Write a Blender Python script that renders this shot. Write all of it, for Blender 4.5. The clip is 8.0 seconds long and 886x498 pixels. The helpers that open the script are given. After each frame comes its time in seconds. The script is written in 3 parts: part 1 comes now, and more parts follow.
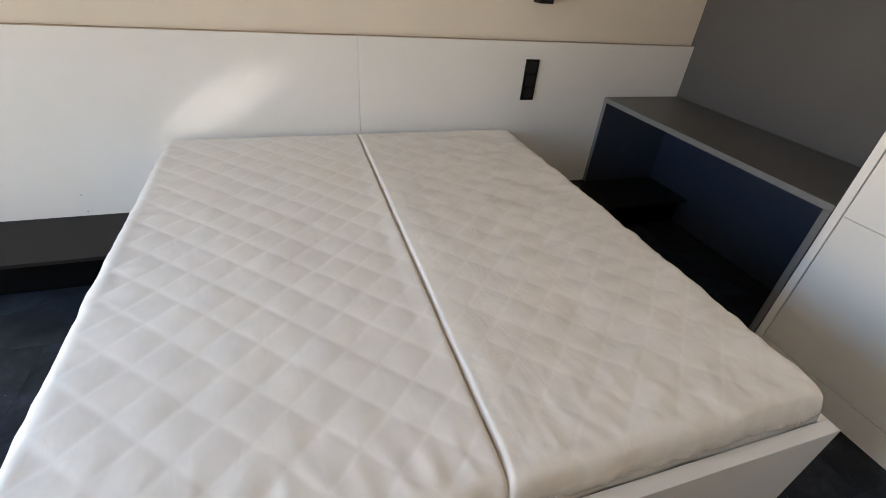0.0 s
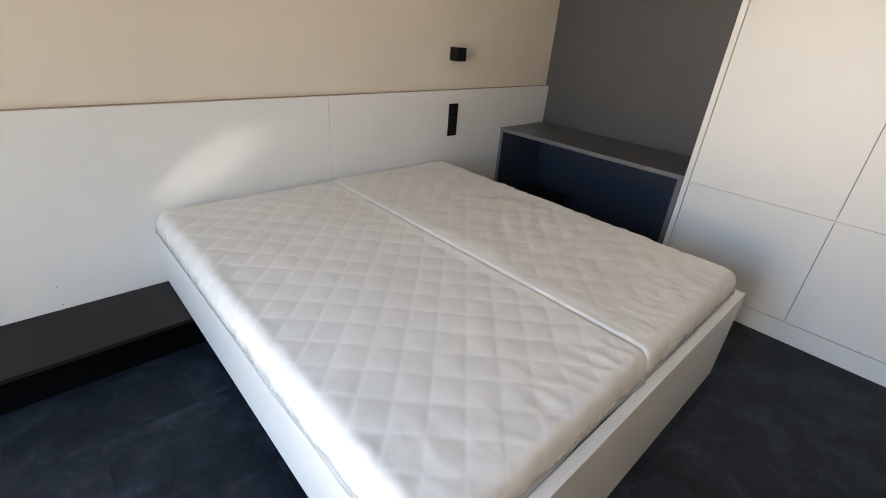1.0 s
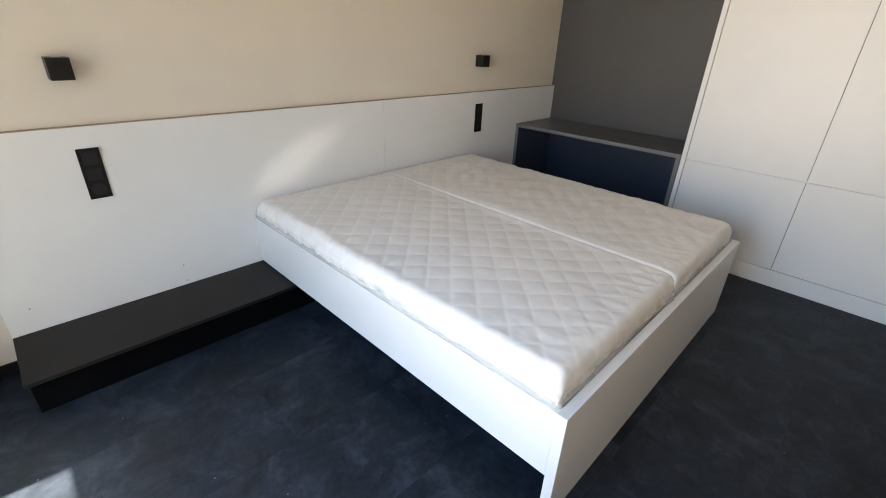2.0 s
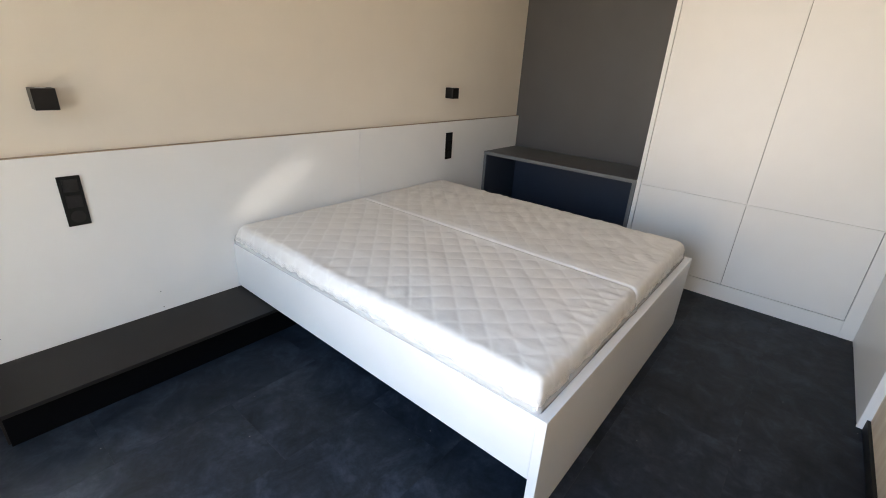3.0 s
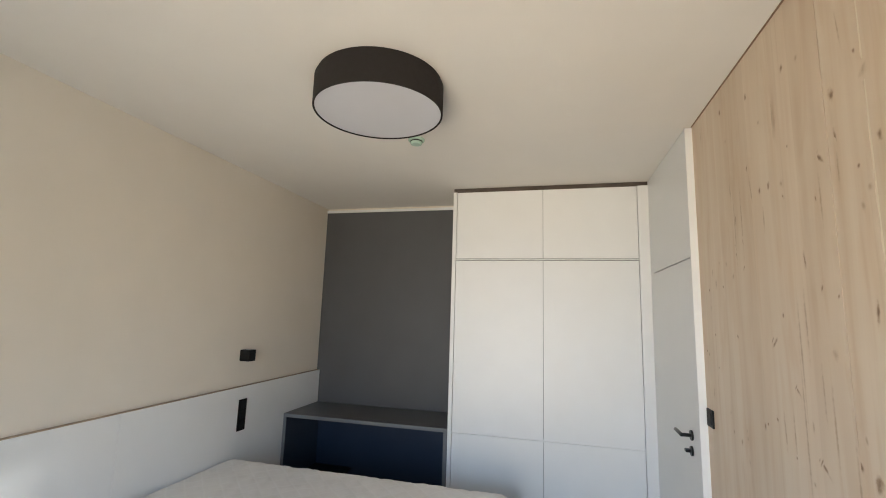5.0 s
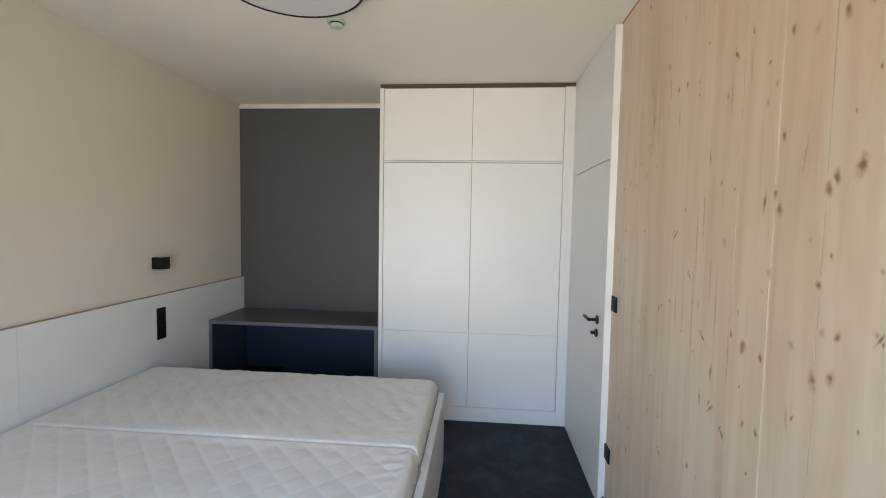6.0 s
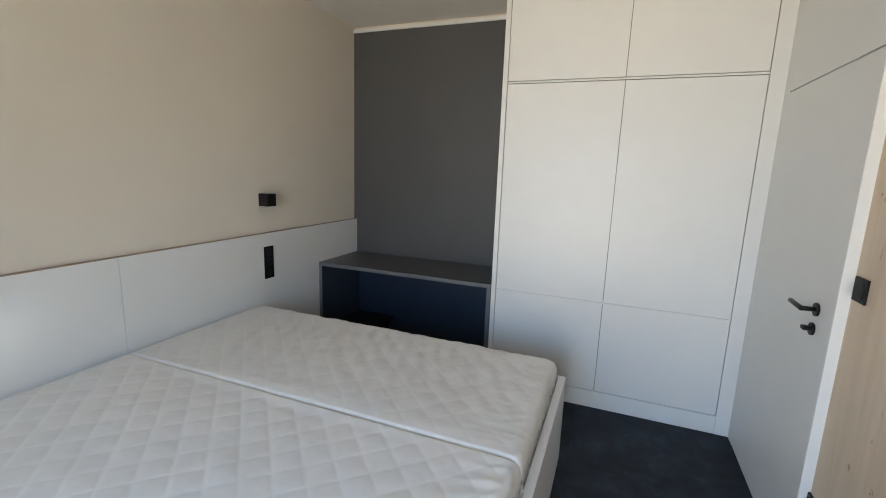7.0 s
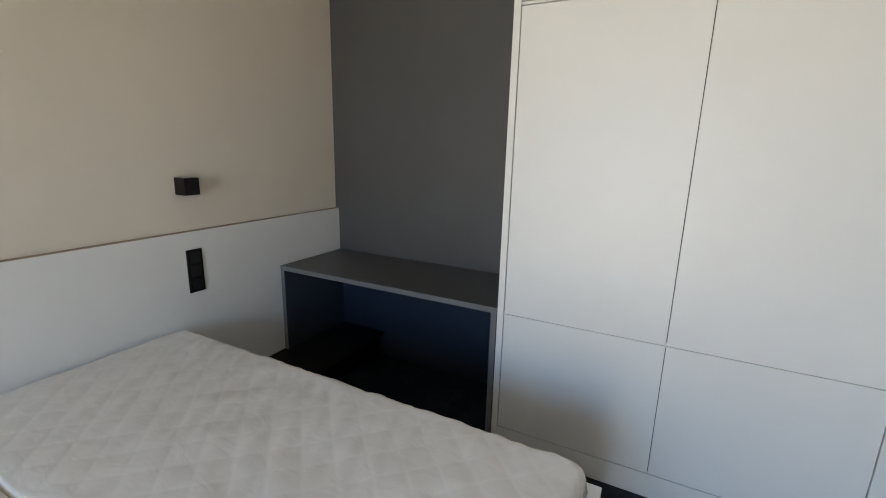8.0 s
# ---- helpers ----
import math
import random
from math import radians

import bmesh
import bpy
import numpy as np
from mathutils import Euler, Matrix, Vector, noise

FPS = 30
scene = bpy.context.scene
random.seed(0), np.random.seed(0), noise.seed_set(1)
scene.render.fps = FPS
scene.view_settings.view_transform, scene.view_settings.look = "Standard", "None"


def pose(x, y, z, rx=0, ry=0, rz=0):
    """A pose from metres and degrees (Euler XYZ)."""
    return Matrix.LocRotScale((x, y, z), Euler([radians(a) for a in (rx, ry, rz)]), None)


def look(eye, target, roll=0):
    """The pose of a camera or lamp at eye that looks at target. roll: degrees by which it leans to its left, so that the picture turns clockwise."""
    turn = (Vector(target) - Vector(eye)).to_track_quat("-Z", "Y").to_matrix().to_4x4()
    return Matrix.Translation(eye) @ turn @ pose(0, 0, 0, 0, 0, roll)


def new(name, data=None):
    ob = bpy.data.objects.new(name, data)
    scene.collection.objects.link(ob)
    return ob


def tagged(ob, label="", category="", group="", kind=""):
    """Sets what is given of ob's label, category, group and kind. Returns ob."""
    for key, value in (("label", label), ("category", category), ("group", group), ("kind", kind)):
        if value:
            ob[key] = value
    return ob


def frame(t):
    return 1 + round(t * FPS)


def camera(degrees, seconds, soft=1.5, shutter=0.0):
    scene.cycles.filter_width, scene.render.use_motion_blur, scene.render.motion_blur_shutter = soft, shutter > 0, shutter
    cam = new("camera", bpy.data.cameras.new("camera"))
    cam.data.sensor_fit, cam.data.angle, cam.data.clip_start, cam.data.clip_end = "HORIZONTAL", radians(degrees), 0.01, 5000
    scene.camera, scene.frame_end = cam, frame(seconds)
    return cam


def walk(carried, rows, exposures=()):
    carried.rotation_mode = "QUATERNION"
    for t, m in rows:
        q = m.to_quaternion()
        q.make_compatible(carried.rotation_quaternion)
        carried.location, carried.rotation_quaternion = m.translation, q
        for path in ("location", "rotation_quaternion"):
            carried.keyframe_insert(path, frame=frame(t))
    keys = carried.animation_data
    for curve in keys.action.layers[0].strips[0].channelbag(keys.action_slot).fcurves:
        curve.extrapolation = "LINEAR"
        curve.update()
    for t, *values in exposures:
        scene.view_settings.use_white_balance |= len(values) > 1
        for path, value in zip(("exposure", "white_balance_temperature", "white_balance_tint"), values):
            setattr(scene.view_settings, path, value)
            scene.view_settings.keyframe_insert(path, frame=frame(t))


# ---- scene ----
cam = camera(90.4, 8.0, soft=1.0)
PATH = [
    (0, (0.15, -0.036, 1.417), (0.735, 1.523, 0.31), 5.2),
    (0.2, (-0.03, 0.012, 1.437), (0.692, 1.551, 0.383), 4.8),
    (0.5, (-0.322, 0.042, 1.445), (0.665, 1.529, 0.543), 3.2),
    (1, (-0.787, 0.009, 1.457), (0.459, 1.285, 0.552), 4.5),
    (1.5, (-1.116, -0.082, 1.486), (0.156, 1.167, 0.577), 4.0),
    (1.7, (-1.252, -0.078, 1.468), (0.037, 1.157, 0.565), 2.7),
    (2.8, (-1.535, -0.147, 1.485), (-0.189, 1.092, 0.677), 2.9),
    (3, (-1.525, -0.119, 1.497), (-0.095, 1.049, 0.728), 3.2),
    (3.5, (-1.487, -0.016, 1.497), (0.129, 0.938, 0.805), 4.0),
    (4, (-1.439, 0.116, 1.584), (0.345, 0.926, 1.183), 4.3),
    (4.2, (-1.452, 0.114, 1.636), (0.379, 0.913, 1.546), 3.4),
    (5.3, (-1.499, 0.057, 1.647), (0.436, 0.472, 1.934), 0.9),
    (5.5, (-1.489, 0.057, 1.643), (0.488, 0.322, 1.786), 0.5),
    (5.7, (-1.476, 0.052, 1.614), (0.515, 0.24, 1.65), 0.6),
    (6, (-1.461, 0.067, 1.614), (0.528, 0.235, 1.493), 1.0),
    (6.5, (-1.275, 0.097, 1.579), (0.699, 0.356, 1.39), 1.5),
    (7, (-0.864, 0.113, 1.538), (0.966, 0.834, 1.179), 2.0),
    (7.2, (-0.676, 0.145, 1.517), (1.103, 0.957, 1.097), 2.0),
    (7.5, (-0.361, 0.211, 1.53), (1.397, 1.054, 1.085), 1.9),
    (8, (0.122, 0.201, 1.507), (1.853, 1.094, 1.056), 1.4),
]
walk(cam, [(t, look(eye, target, roll)) for t, eye, target, roll in PATH], exposures=[(0.0, 3.46, 6900, 9), (0.5, 3.44, 6950, 8), (1.0, 3.38, 6800, 8), (1.5, 3.36, 6680, 7), (2.8, 3.38, 6850, 9), (4.2, 3.37, 6750, 7), (5.5, 3.25, 5980, 5), (6.5, 3.26, 6000, 5), (7.0, 3.23, 6050, 4), (8.0, 3.21, 6050, 4)])

# ---- world and light ----
world = bpy.data.worlds.new("sky")
scene.world = world
world.use_nodes = True
wn = world.node_tree
sky = wn.nodes.new("ShaderNodeTexSky")
sky.sky_type = "NISHITA"
sky.sun_disc = False
sky.sun_elevation = radians(58.6)
sky.sun_rotation = radians(-84)
wn.links.new(sky.outputs[0], wn.nodes["Background"].inputs[0])
wn.nodes["Background"].inputs[1].default_value = 0.018

sun = new("sun", bpy.data.lights.new("sun", "SUN"))
sun.data.energy = 5.0
sun.data.angle = radians(0.5)
sun.data.color = (1.0, 0.95, 0.86)
sun.matrix_world = look((-1.56 - 1.5, 1.58 + 0.1434, 1.5 * 1.575), (-1.56, 1.58, 0.0))


def area(name, place, target, wide, high, watts, colour, spread=180):
    lamp = new(name, bpy.data.lights.new(name, "AREA"))
    lamp.data.shape = "RECTANGLE"
    lamp.data.size, lamp.data.size_y = wide, high
    lamp.data.energy, lamp.data.color = watts, colour
    lamp.data.spread = radians(spread)
    lamp.matrix_world = look(place, target)
    return lamp


WIN_X, WIN_Y0, WIN_Y1, WIN_TOP = -2.72, -0.45, 1.80, 2.3
# added area lamps just inside the opening stand in for sky light and terrace bounce
area("sky_light", (-2.70, 0.60, 1.72), (0.0, 0.45, -0.45), 1.3, 1.1, 2.2, (0.24, 0.54, 1.0), 98)
area("terrace_light", (-2.70, 0.50, 0.75), (0.9, 0.40, 2.15), 1.3, 1.2, 1.48, (1.0, 0.78, 0.54), 78)
# added spot lamp without a known source: throws a soft patch on the headboard
patch_spot = new("headboard_patch_spot", bpy.data.lights.new("headboard_patch_spot", "SPOT"))
patch_spot.data.energy, patch_spot.data.color = 20.0, (1.0, 0.96, 0.9)
patch_spot.data.spot_size, patch_spot.data.spot_blend, patch_spot.data.shadow_soft_size = radians(9.4), 1.0, 0.03
patch_spot.matrix_world = look((-3.25, 0.05, 1.35), (-0.16, 2.34, 0.76), -40) @ Matrix.Diagonal((0.31, 1.0, 1.0, 1.0))


# ---- materials ----
def material(name, base, rough=0.5, vary=0.08, scale=6.0, bump=0.0, bump_scale=200.0, metal=0.0, coat=0.0, spec=0.5):
    """Plain surface with broad and fine variation of tone and roughness."""
    m = bpy.data.materials.new(name)
    m.use_nodes = True
    t = m.node_tree
    b = t.nodes["Principled BSDF"]
    geo = t.nodes.new("ShaderNodeNewGeometry")
    big = t.nodes.new("ShaderNodeTexNoise")
    big.inputs["Scale"].default_value = scale
    big.inputs["Detail"].default_value = 6
    t.links.new(geo.outputs["Position"], big.inputs["Vector"])
    ramp = t.nodes.new("ShaderNodeValToRGB")
    ramp.color_ramp.elements[0].position, ramp.color_ramp.elements[1].position = 0.3, 0.7
    ramp.color_ramp.elements[0].color = (*[c * (1 - vary) for c in base], 1)
    ramp.color_ramp.elements[1].color = (*[min(1, c * (1 + vary)) for c in base], 1)
    t.links.new(big.outputs["Fac"], ramp.inputs["Fac"])
    t.links.new(ramp.outputs["Color"], b.inputs["Base Color"])
    span = t.nodes.new("ShaderNodeMapRange")
    span.inputs["To Min"].default_value, span.inputs["To Max"].default_value = rough * 0.85, min(1, rough * 1.15)
    t.links.new(big.outputs["Fac"], span.inputs["Value"])
    t.links.new(span.outputs[0], b.inputs["Roughness"])
    b.inputs["Metallic"].default_value = metal
    b.inputs["Coat Weight"].default_value = coat
    b.inputs["Specular IOR Level"].default_value = spec
    if bump:
        fine = t.nodes.new("ShaderNodeTexNoise")
        fine.inputs["Scale"].default_value = bump_scale
        fine.inputs["Detail"].default_value = 4
        t.links.new(geo.outputs["Position"], fine.inputs["Vector"])
        bn = t.nodes.new("ShaderNodeBump")
        bn.inputs["Strength"].default_value = bump
        bn.inputs["Distance"].default_value = 0.002
        t.links.new(fine.outputs["Fac"], bn.inputs["Height"])
        t.links.new(bn.outputs[0], b.inputs["Normal"])
    return m


def mix(t, kind, fac, a, b):
    """A colour mix node; fac, a and b are sockets or values."""
    n = t.nodes.new("ShaderNodeMix")
    n.data_type, n.blend_type = "RGBA", kind
    for socket, v in ((n.inputs[0], fac), (n.inputs[6], a), (n.inputs[7], b)):
        if isinstance(v, (tuple, float, int)):
            socket.default_value = v
        else:
            t.links.new(v, socket)
    return n.outputs[2]


def ramp_node(t, source, stops):
    n = t.nodes.new("ShaderNodeValToRGB")
    while len(n.color_ramp.elements) < len(stops):
        n.color_ramp.elements.new(0.5)
    for e, (p, c) in zip(n.color_ramp.elements, stops):
        e.position, e.color = p, (*c, 1)
    t.links.new(source, n.inputs["Fac"])
    return n.outputs["Color"]


def noise_node(t, vector, scale, detail=5.0, distortion=0.0, rough=0.5):
    n = t.nodes.new("ShaderNodeTexNoise")
    n.inputs["Scale"].default_value, n.inputs["Detail"].default_value = scale, detail
    n.inputs["Distortion"].default_value, n.inputs["Roughness"].default_value = distortion, rough
    t.links.new(vector, n.inputs["Vector"])
    return n.outputs["Fac"]


def mapped(t, vector, size):
    n = t.nodes.new("ShaderNodeMapping")
    n.inputs["Scale"].default_value = size
    t.links.new(vector, n.inputs["Vector"])
    return n.outputs[0]


def bump_node(t, height, strength, distance):
    n = t.nodes.new("ShaderNodeBump")
    n.inputs["Strength"].default_value, n.inputs["Distance"].default_value = strength, distance
    t.links.new(height, n.inputs["Height"])
    return n.outputs[0]


def spruce(name, knot=False, core_dark=(0.20, 0.110, 0.055), core_mid=(0.34, 0.205, 0.115), rim=(0.52, 0.375, 0.25)):
    """Pale spruce, the grain upright; with knot a brown eye fades into the same grain."""
    m = bpy.data.materials.new(name)
    m.use_nodes = True
    t = m.node_tree
    b = t.nodes["Principled BSDF"]
    geo = t.nodes.new("ShaderNodeNewGeometry").outputs["Position"]
    grain = noise_node(t, mapped(t, geo, (15, 15, 0.9)), 1.0, 4, 0.9)
    fine = noise_node(t, mapped(t, geo, (240, 240, 5)), 1.0, 3)
    broad = noise_node(t, mapped(t, geo, (5, 5, 0.8)), 1.0, 3)
    tone = ramp_node(t, grain, [(0.3, (0.730, 0.583, 0.438)), (0.5, (0.770, 0.636, 0.492)), (0.72, (0.805, 0.684, 0.545))])
    tone = mix(t, "MULTIPLY", 0.2, tone, ramp_node(t, fine, [(0.3, (0.92, 0.91, 0.89)), (0.7, (1, 1, 1))]))
    tone = mix(t, "MULTIPLY", 0.6, tone, ramp_node(t, broad, [(0.3, (0.88, 0.845, 0.79)), (0.7, (1.0, 1.0, 1.0))]))
    flame = noise_node(t, mapped(t, geo, (13, 13, 1.6)), 1.0, 2, 1.2)
    tone = mix(t, "MULTIPLY", 0.5, tone, ramp_node(t, flame, [(0.52, (1, 1, 1)), (0.65, (0.92, 0.85, 0.77)), (0.78, (1, 1, 1))]))
    # thin dark resin lines that come and go along the grain
    line = noise_node(t, mapped(t, geo, (46, 46, 0.45)), 1.0, 2, 0.3)
    patch = noise_node(t, mapped(t, geo, (4, 4, 1.3)), 1.0, 2)
    line = mix(t, "MULTIPLY", 1.0, ramp_node(t, line, [(0.60, (0, 0, 0)), (0.69, (1, 1, 1))]), ramp_node(t, patch, [(0.40, (0, 0, 0)), (0.60, (0.26, 0.26, 0.26))]))
    tone = mix(t, "MIX", line, tone, (0.50, 0.35, 0.225, 1))
    # every lamella has a tone of its own
    split = t.nodes.new("ShaderNodeSeparateXYZ")
    t.links.new(geo, split.inputs[0])
    step = t.nodes.new("ShaderNodeMath")
    step.operation = "MULTIPLY_ADD"
    step.inputs[1].default_value, step.inputs[2].default_value = 1 / 0.166, 0.278 / 0.166
    t.links.new(split.outputs[0], step.inputs[0])
    whole = t.nodes.new("ShaderNodeMath")
    whole.operation = "FLOOR"
    t.links.new(step.outputs[0], whole.inputs[0])
    white = t.nodes.new("ShaderNodeTexWhiteNoise")
    white.noise_dimensions = "1D"
    t.links.new(whole.outputs[0], white.inputs["W"])
    tone = mix(t, "MULTIPLY", 1.0, tone, ramp_node(t, white.outputs["Value"], [(0.0, (0.935, 0.92, 0.90)), (1.0, (1.0, 1.0, 1.0))]))
    if knot:
        local = t.nodes.new("ShaderNodeTexCoord").outputs["Object"]
        wobble = noise_node(t, geo, 60, 2)
        dist = t.nodes.new("ShaderNodeVectorMath")
        dist.operation = "LENGTH"
        t.links.new(local, dist.inputs[0])
        add = t.nodes.new("ShaderNodeMath")
        add.operation = "MULTIPLY_ADD"
        add.inputs[1].default_value, add.inputs[2].default_value = 0.8, -0.4
        t.links.new(wobble, add.inputs[0])
        summed = t.nodes.new("ShaderNodeMath")
        summed.operation = "ADD"
        t.links.new(add.outputs[0], summed.inputs[0])
        t.links.new(dist.outputs["Value"], summed.inputs[1])
        core = ramp_node(t, summed.outputs[0], [(0.0, core_dark), (0.28, core_mid), (0.5, rim), (0.8, (0.7, 0.55, 0.4))])
        fade = ramp_node(t, summed.outputs[0], [(0.12, (0.9, 0.9, 0.9)), (0.45, (0.55, 0.55, 0.55)), (0.80, (0, 0, 0))])
        tone = mix(t, "MIX", fade, tone, core)
    t.links.new(tone, b.inputs["Base Color"])
    b.inputs["Roughness"].default_value = 0.55
    t.links.new(bump_node(t, fine, 0.15, 0.001), b.inputs["Normal"])
    return m


def stone_floor(name):
    """Anthracite vinyl with a clouded stone print and dusty specks."""
    m = bpy.data.materials.new(name)
    m.use_nodes = True
    t = m.node_tree
    b = t.nodes["Principled BSDF"]
    geo = t.nodes.new("ShaderNodeNewGeometry").outputs["Position"]
    rnd = t.nodes.new("ShaderNodeObjectInfo").outputs["Random"]
    shift = t.nodes.new("ShaderNodeVectorMath")
    shift.operation = "SCALE"
    shift.inputs[0].default_value = (31, 17, 5)
    t.links.new(rnd, shift.inputs["Scale"])
    place = t.nodes.new("ShaderNodeVectorMath")
    t.links.new(geo, place.inputs[0])
    t.links.new(shift.outputs[0], place.inputs[1])
    v = place.outputs[0]
    cloud = noise_node(t, v, 5.5, 10, 0.5, 0.68)
    fine = noise_node(t, v, 34, 6, 0.2, 0.7)
    tone = ramp_node(t, cloud, [(0.32, (0.0065, 0.0082, 0.0115)), (0.5, (0.0160, 0.0208, 0.0295)), (0.68, (0.037, 0.046, 0.063))])
    tone = mix(t, "MULTIPLY", 0.8, tone, ramp_node(t, fine, [(0.38, (0.52, 0.52, 0.53)), (0.60, (1.0, 1.0, 1.0))]))
    speck = t.nodes.new("ShaderNodeTexVoronoi")
    speck.inputs["Scale"].default_value = 9.0
    t.links.new(geo, speck.inputs["Vector"])
    tone = mix(t, "MIX", ramp_node(t, speck.outputs["Distance"], [(0.018, (0.6, 0.6, 0.6)), (0.03, (0, 0, 0))]), tone, (0.3, 0.29, 0.27, 1))
    t.links.new(tone, b.inputs["Base Color"])
    t.links.new(ramp_node(t, fine, [(0.3, (0.40, 0.40, 0.40)), (0.7, (0.60, 0.60, 0.60))]), b.inputs["Roughness"])
    b.inputs["Specular IOR Level"].default_value = 0.18
    t.links.new(bump_node(t, fine, 0.25, 0.002), b.inputs["Normal"])
    return m


def film(name, opacity):
    """Thin clear plastic film, glossy and a little milky."""
    m = bpy.data.materials.new(name)
    m.use_nodes = True
    t = m.node_tree
    b = t.nodes["Principled BSDF"]
    b.inputs["Base Color"].default_value = (0.76, 0.755, 0.74, 1)
    b.inputs["Specular IOR Level"].default_value = 0.35
    b.inputs["Roughness"].default_value = 0.20
    geo = t.nodes.new("ShaderNodeNewGeometry").outputs["Position"]
    crease = noise_node(t, mapped(t, geo, (15, 15, 7)), 1.0, 3, 1.2)
    t.links.new(bump_node(t, crease, 0.55, 0.010), b.inputs["Normal"])
    # the film clings and all but vanishes towards the top edge
    height = t.nodes.new("ShaderNodeSeparateXYZ")
    t.links.new(geo, height.inputs[0])
    wisp = noise_node(t, geo, 12, 2)
    rise = t.nodes.new("ShaderNodeMath")
    rise.operation = "MULTIPLY_ADD"
    rise.inputs[1].default_value = 0.05
    t.links.new(wisp, rise.inputs[0])
    t.links.new(height.outputs[2], rise.inputs[2])
    thin = t.nodes.new("ShaderNodeMapRange")
    thin.inputs["From Min"].default_value, thin.inputs["From Max"].default_value = 0.505, 0.556
    thin.inputs["To Min"].default_value, thin.inputs["To Max"].default_value = opacity, 0.0
    t.links.new(rise.outputs[0], thin.inputs["Value"])
    t.links.new(thin.outputs[0], b.inputs["Alpha"])
    return m


def stitch_line(t, split, sign, offset, period):
    """1 on a row of quilting stitches at 45 degrees, 0 on the pads between."""
    last = split.outputs[0]
    for operation, b in (("MULTIPLY_ADD", None), ("MULTIPLY", math.pi / period), ("SINE", None), ("ABSOLUTE", None)):
        n = t.nodes.new("ShaderNodeMath")
        n.operation = operation
        if operation == "MULTIPLY_ADD":
            t.links.new(split.outputs[1], n.inputs[0])
            n.inputs[1].default_value = sign
            shifted = t.nodes.new("ShaderNodeMath")
            shifted.operation = "ADD"
            t.links.new(last, shifted.inputs[0])
            shifted.inputs[1].default_value = offset
            t.links.new(shifted.outputs[0], n.inputs[2])
        else:
            t.links.new(last, n.inputs[0])
            if b:
                n.inputs[1].default_value = b
        last = n.outputs[0]
    return ramp_node(t, last, [(0.02, (0.85, 0.85, 0.85)), (0.32, (0, 0, 0))])


def quilt_cloth(name, seam, folds):
    """Ivory knit under clear film: paler stitch rows, soft blotches, small creases of the film."""
    m = bpy.data.materials.new(name)
    m.use_nodes = True
    t = m.node_tree
    b = t.nodes["Principled BSDF"]
    geo = t.nodes.new("ShaderNodeNewGeometry").outputs["Position"]
    wander = t.nodes.new("ShaderNodeTexNoise")
    wander.inputs["Scale"].default_value = 9
    t.links.new(geo, wander.inputs["Vector"])
    sway = t.nodes.new("ShaderNodeVectorMath")
    sway.operation = "MULTIPLY_ADD"
    sway.inputs[1].default_value = (0.016, 0.016, 0.0)
    t.links.new(wander.outputs["Color"], sway.inputs[0])
    t.links.new(geo, sway.inputs[2])
    split = t.nodes.new("ShaderNodeSeparateXYZ")
    t.links.new(sway.outputs[0], split.inputs[0])
    lines = mix(t, "LIGHTEN", 1.0, stitch_line(t, split, 1.0, -0.695 - 0.016, 0.144), stitch_line(t, split, -1.0, 0.677, 0.135))
    blot = noise_node(t, geo, 14, 4)
    tone = ramp_node(t, blot, [(0.3, (0.755, 0.728, 0.690)), (0.7, (0.80, 0.773, 0.738))])
    patchy = noise_node(t, geo, 5, 3)
    lines = mix(t, "MULTIPLY", 1.0, lines, ramp_node(t, patchy, [(0.35, (0.35, 0.35, 0.35)), (0.6, (seam, seam, seam))]))
    # stitch rows: paler thread, lightened further to mimic light in the translucent cover
    t.links.new(mix(t, "MIX", lines, tone, (0.86, 0.84, 0.81, 1)), b.inputs["Base Color"])
    b.inputs["Roughness"].default_value = 0.7
    weave = noise_node(t, geo, 420, 3)
    crease = noise_node(t, mapped(t, geo, (17, 9, 10)), 1.0, 4, 1.2)
    first = t.nodes.new("ShaderNodeBump")
    first.inputs["Strength"].default_value, first.inputs["Distance"].default_value = folds, 0.008
    t.links.new(crease, first.inputs["Height"])
    second = t.nodes.new("ShaderNodeBump")
    second.inputs["Strength"].default_value, second.inputs["Distance"].default_value = 0.12, 0.001
    t.links.new(weave, second.inputs["Height"])
    t.links.new(first.outputs[0], second.inputs["Normal"])
    t.links.new(second.outputs[0], b.inputs["Normal"])
    b.inputs["Coat Weight"].default_value = 0.14
    b.inputs["Coat Roughness"].default_value = 0.38
    t.links.new(first.outputs[0], b.inputs["Coat Normal"])
    return m


PLASTER = material("warm_white_plaster", (0.757, 0.695, 0.605), 0.85, 0.02, 3, 0.12, 160)
CEILING = material("white_ceiling_paint", (0.78, 0.745, 0.695), 0.9, 0.015, 3, 0.08, 160)
LACQUER = material("white_matt_laminate", (0.80, 0.80, 0.79), 0.42, 0.012, 5, 0.03, 350)
BED_WHITE = material("white_bed_laminate", (0.74, 0.735, 0.725), 0.40, 0.015, 5, 0.03, 350)
DOOR_WHITE = material("white_door_paint", (0.79, 0.79, 0.78), 0.38, 0.012, 5, 0.03, 300)
GREY_WALL = material("dark_grey_panel", (0.090, 0.089, 0.092), 0.55, 0.05, 4, 0.06, 260)
# one grey laminate, light painted in: bluish shaded sides, lit top, dark-blue niche back
DESK_SIDE_SHADED = material("grey_laminate_shaded", (0.046, 0.053, 0.072), 0.33, 0.05, 6, 0.04, 300)
DESK_TOP_LIT = material("grey_laminate_lit", (0.082, 0.080, 0.078), 0.33, 0.05, 6, 0.04, 300)
DESK_BACK_SHADED = material("shaded_niche_back", (0.028, 0.037, 0.062), 0.5, 0.05, 6, 0.04, 300)
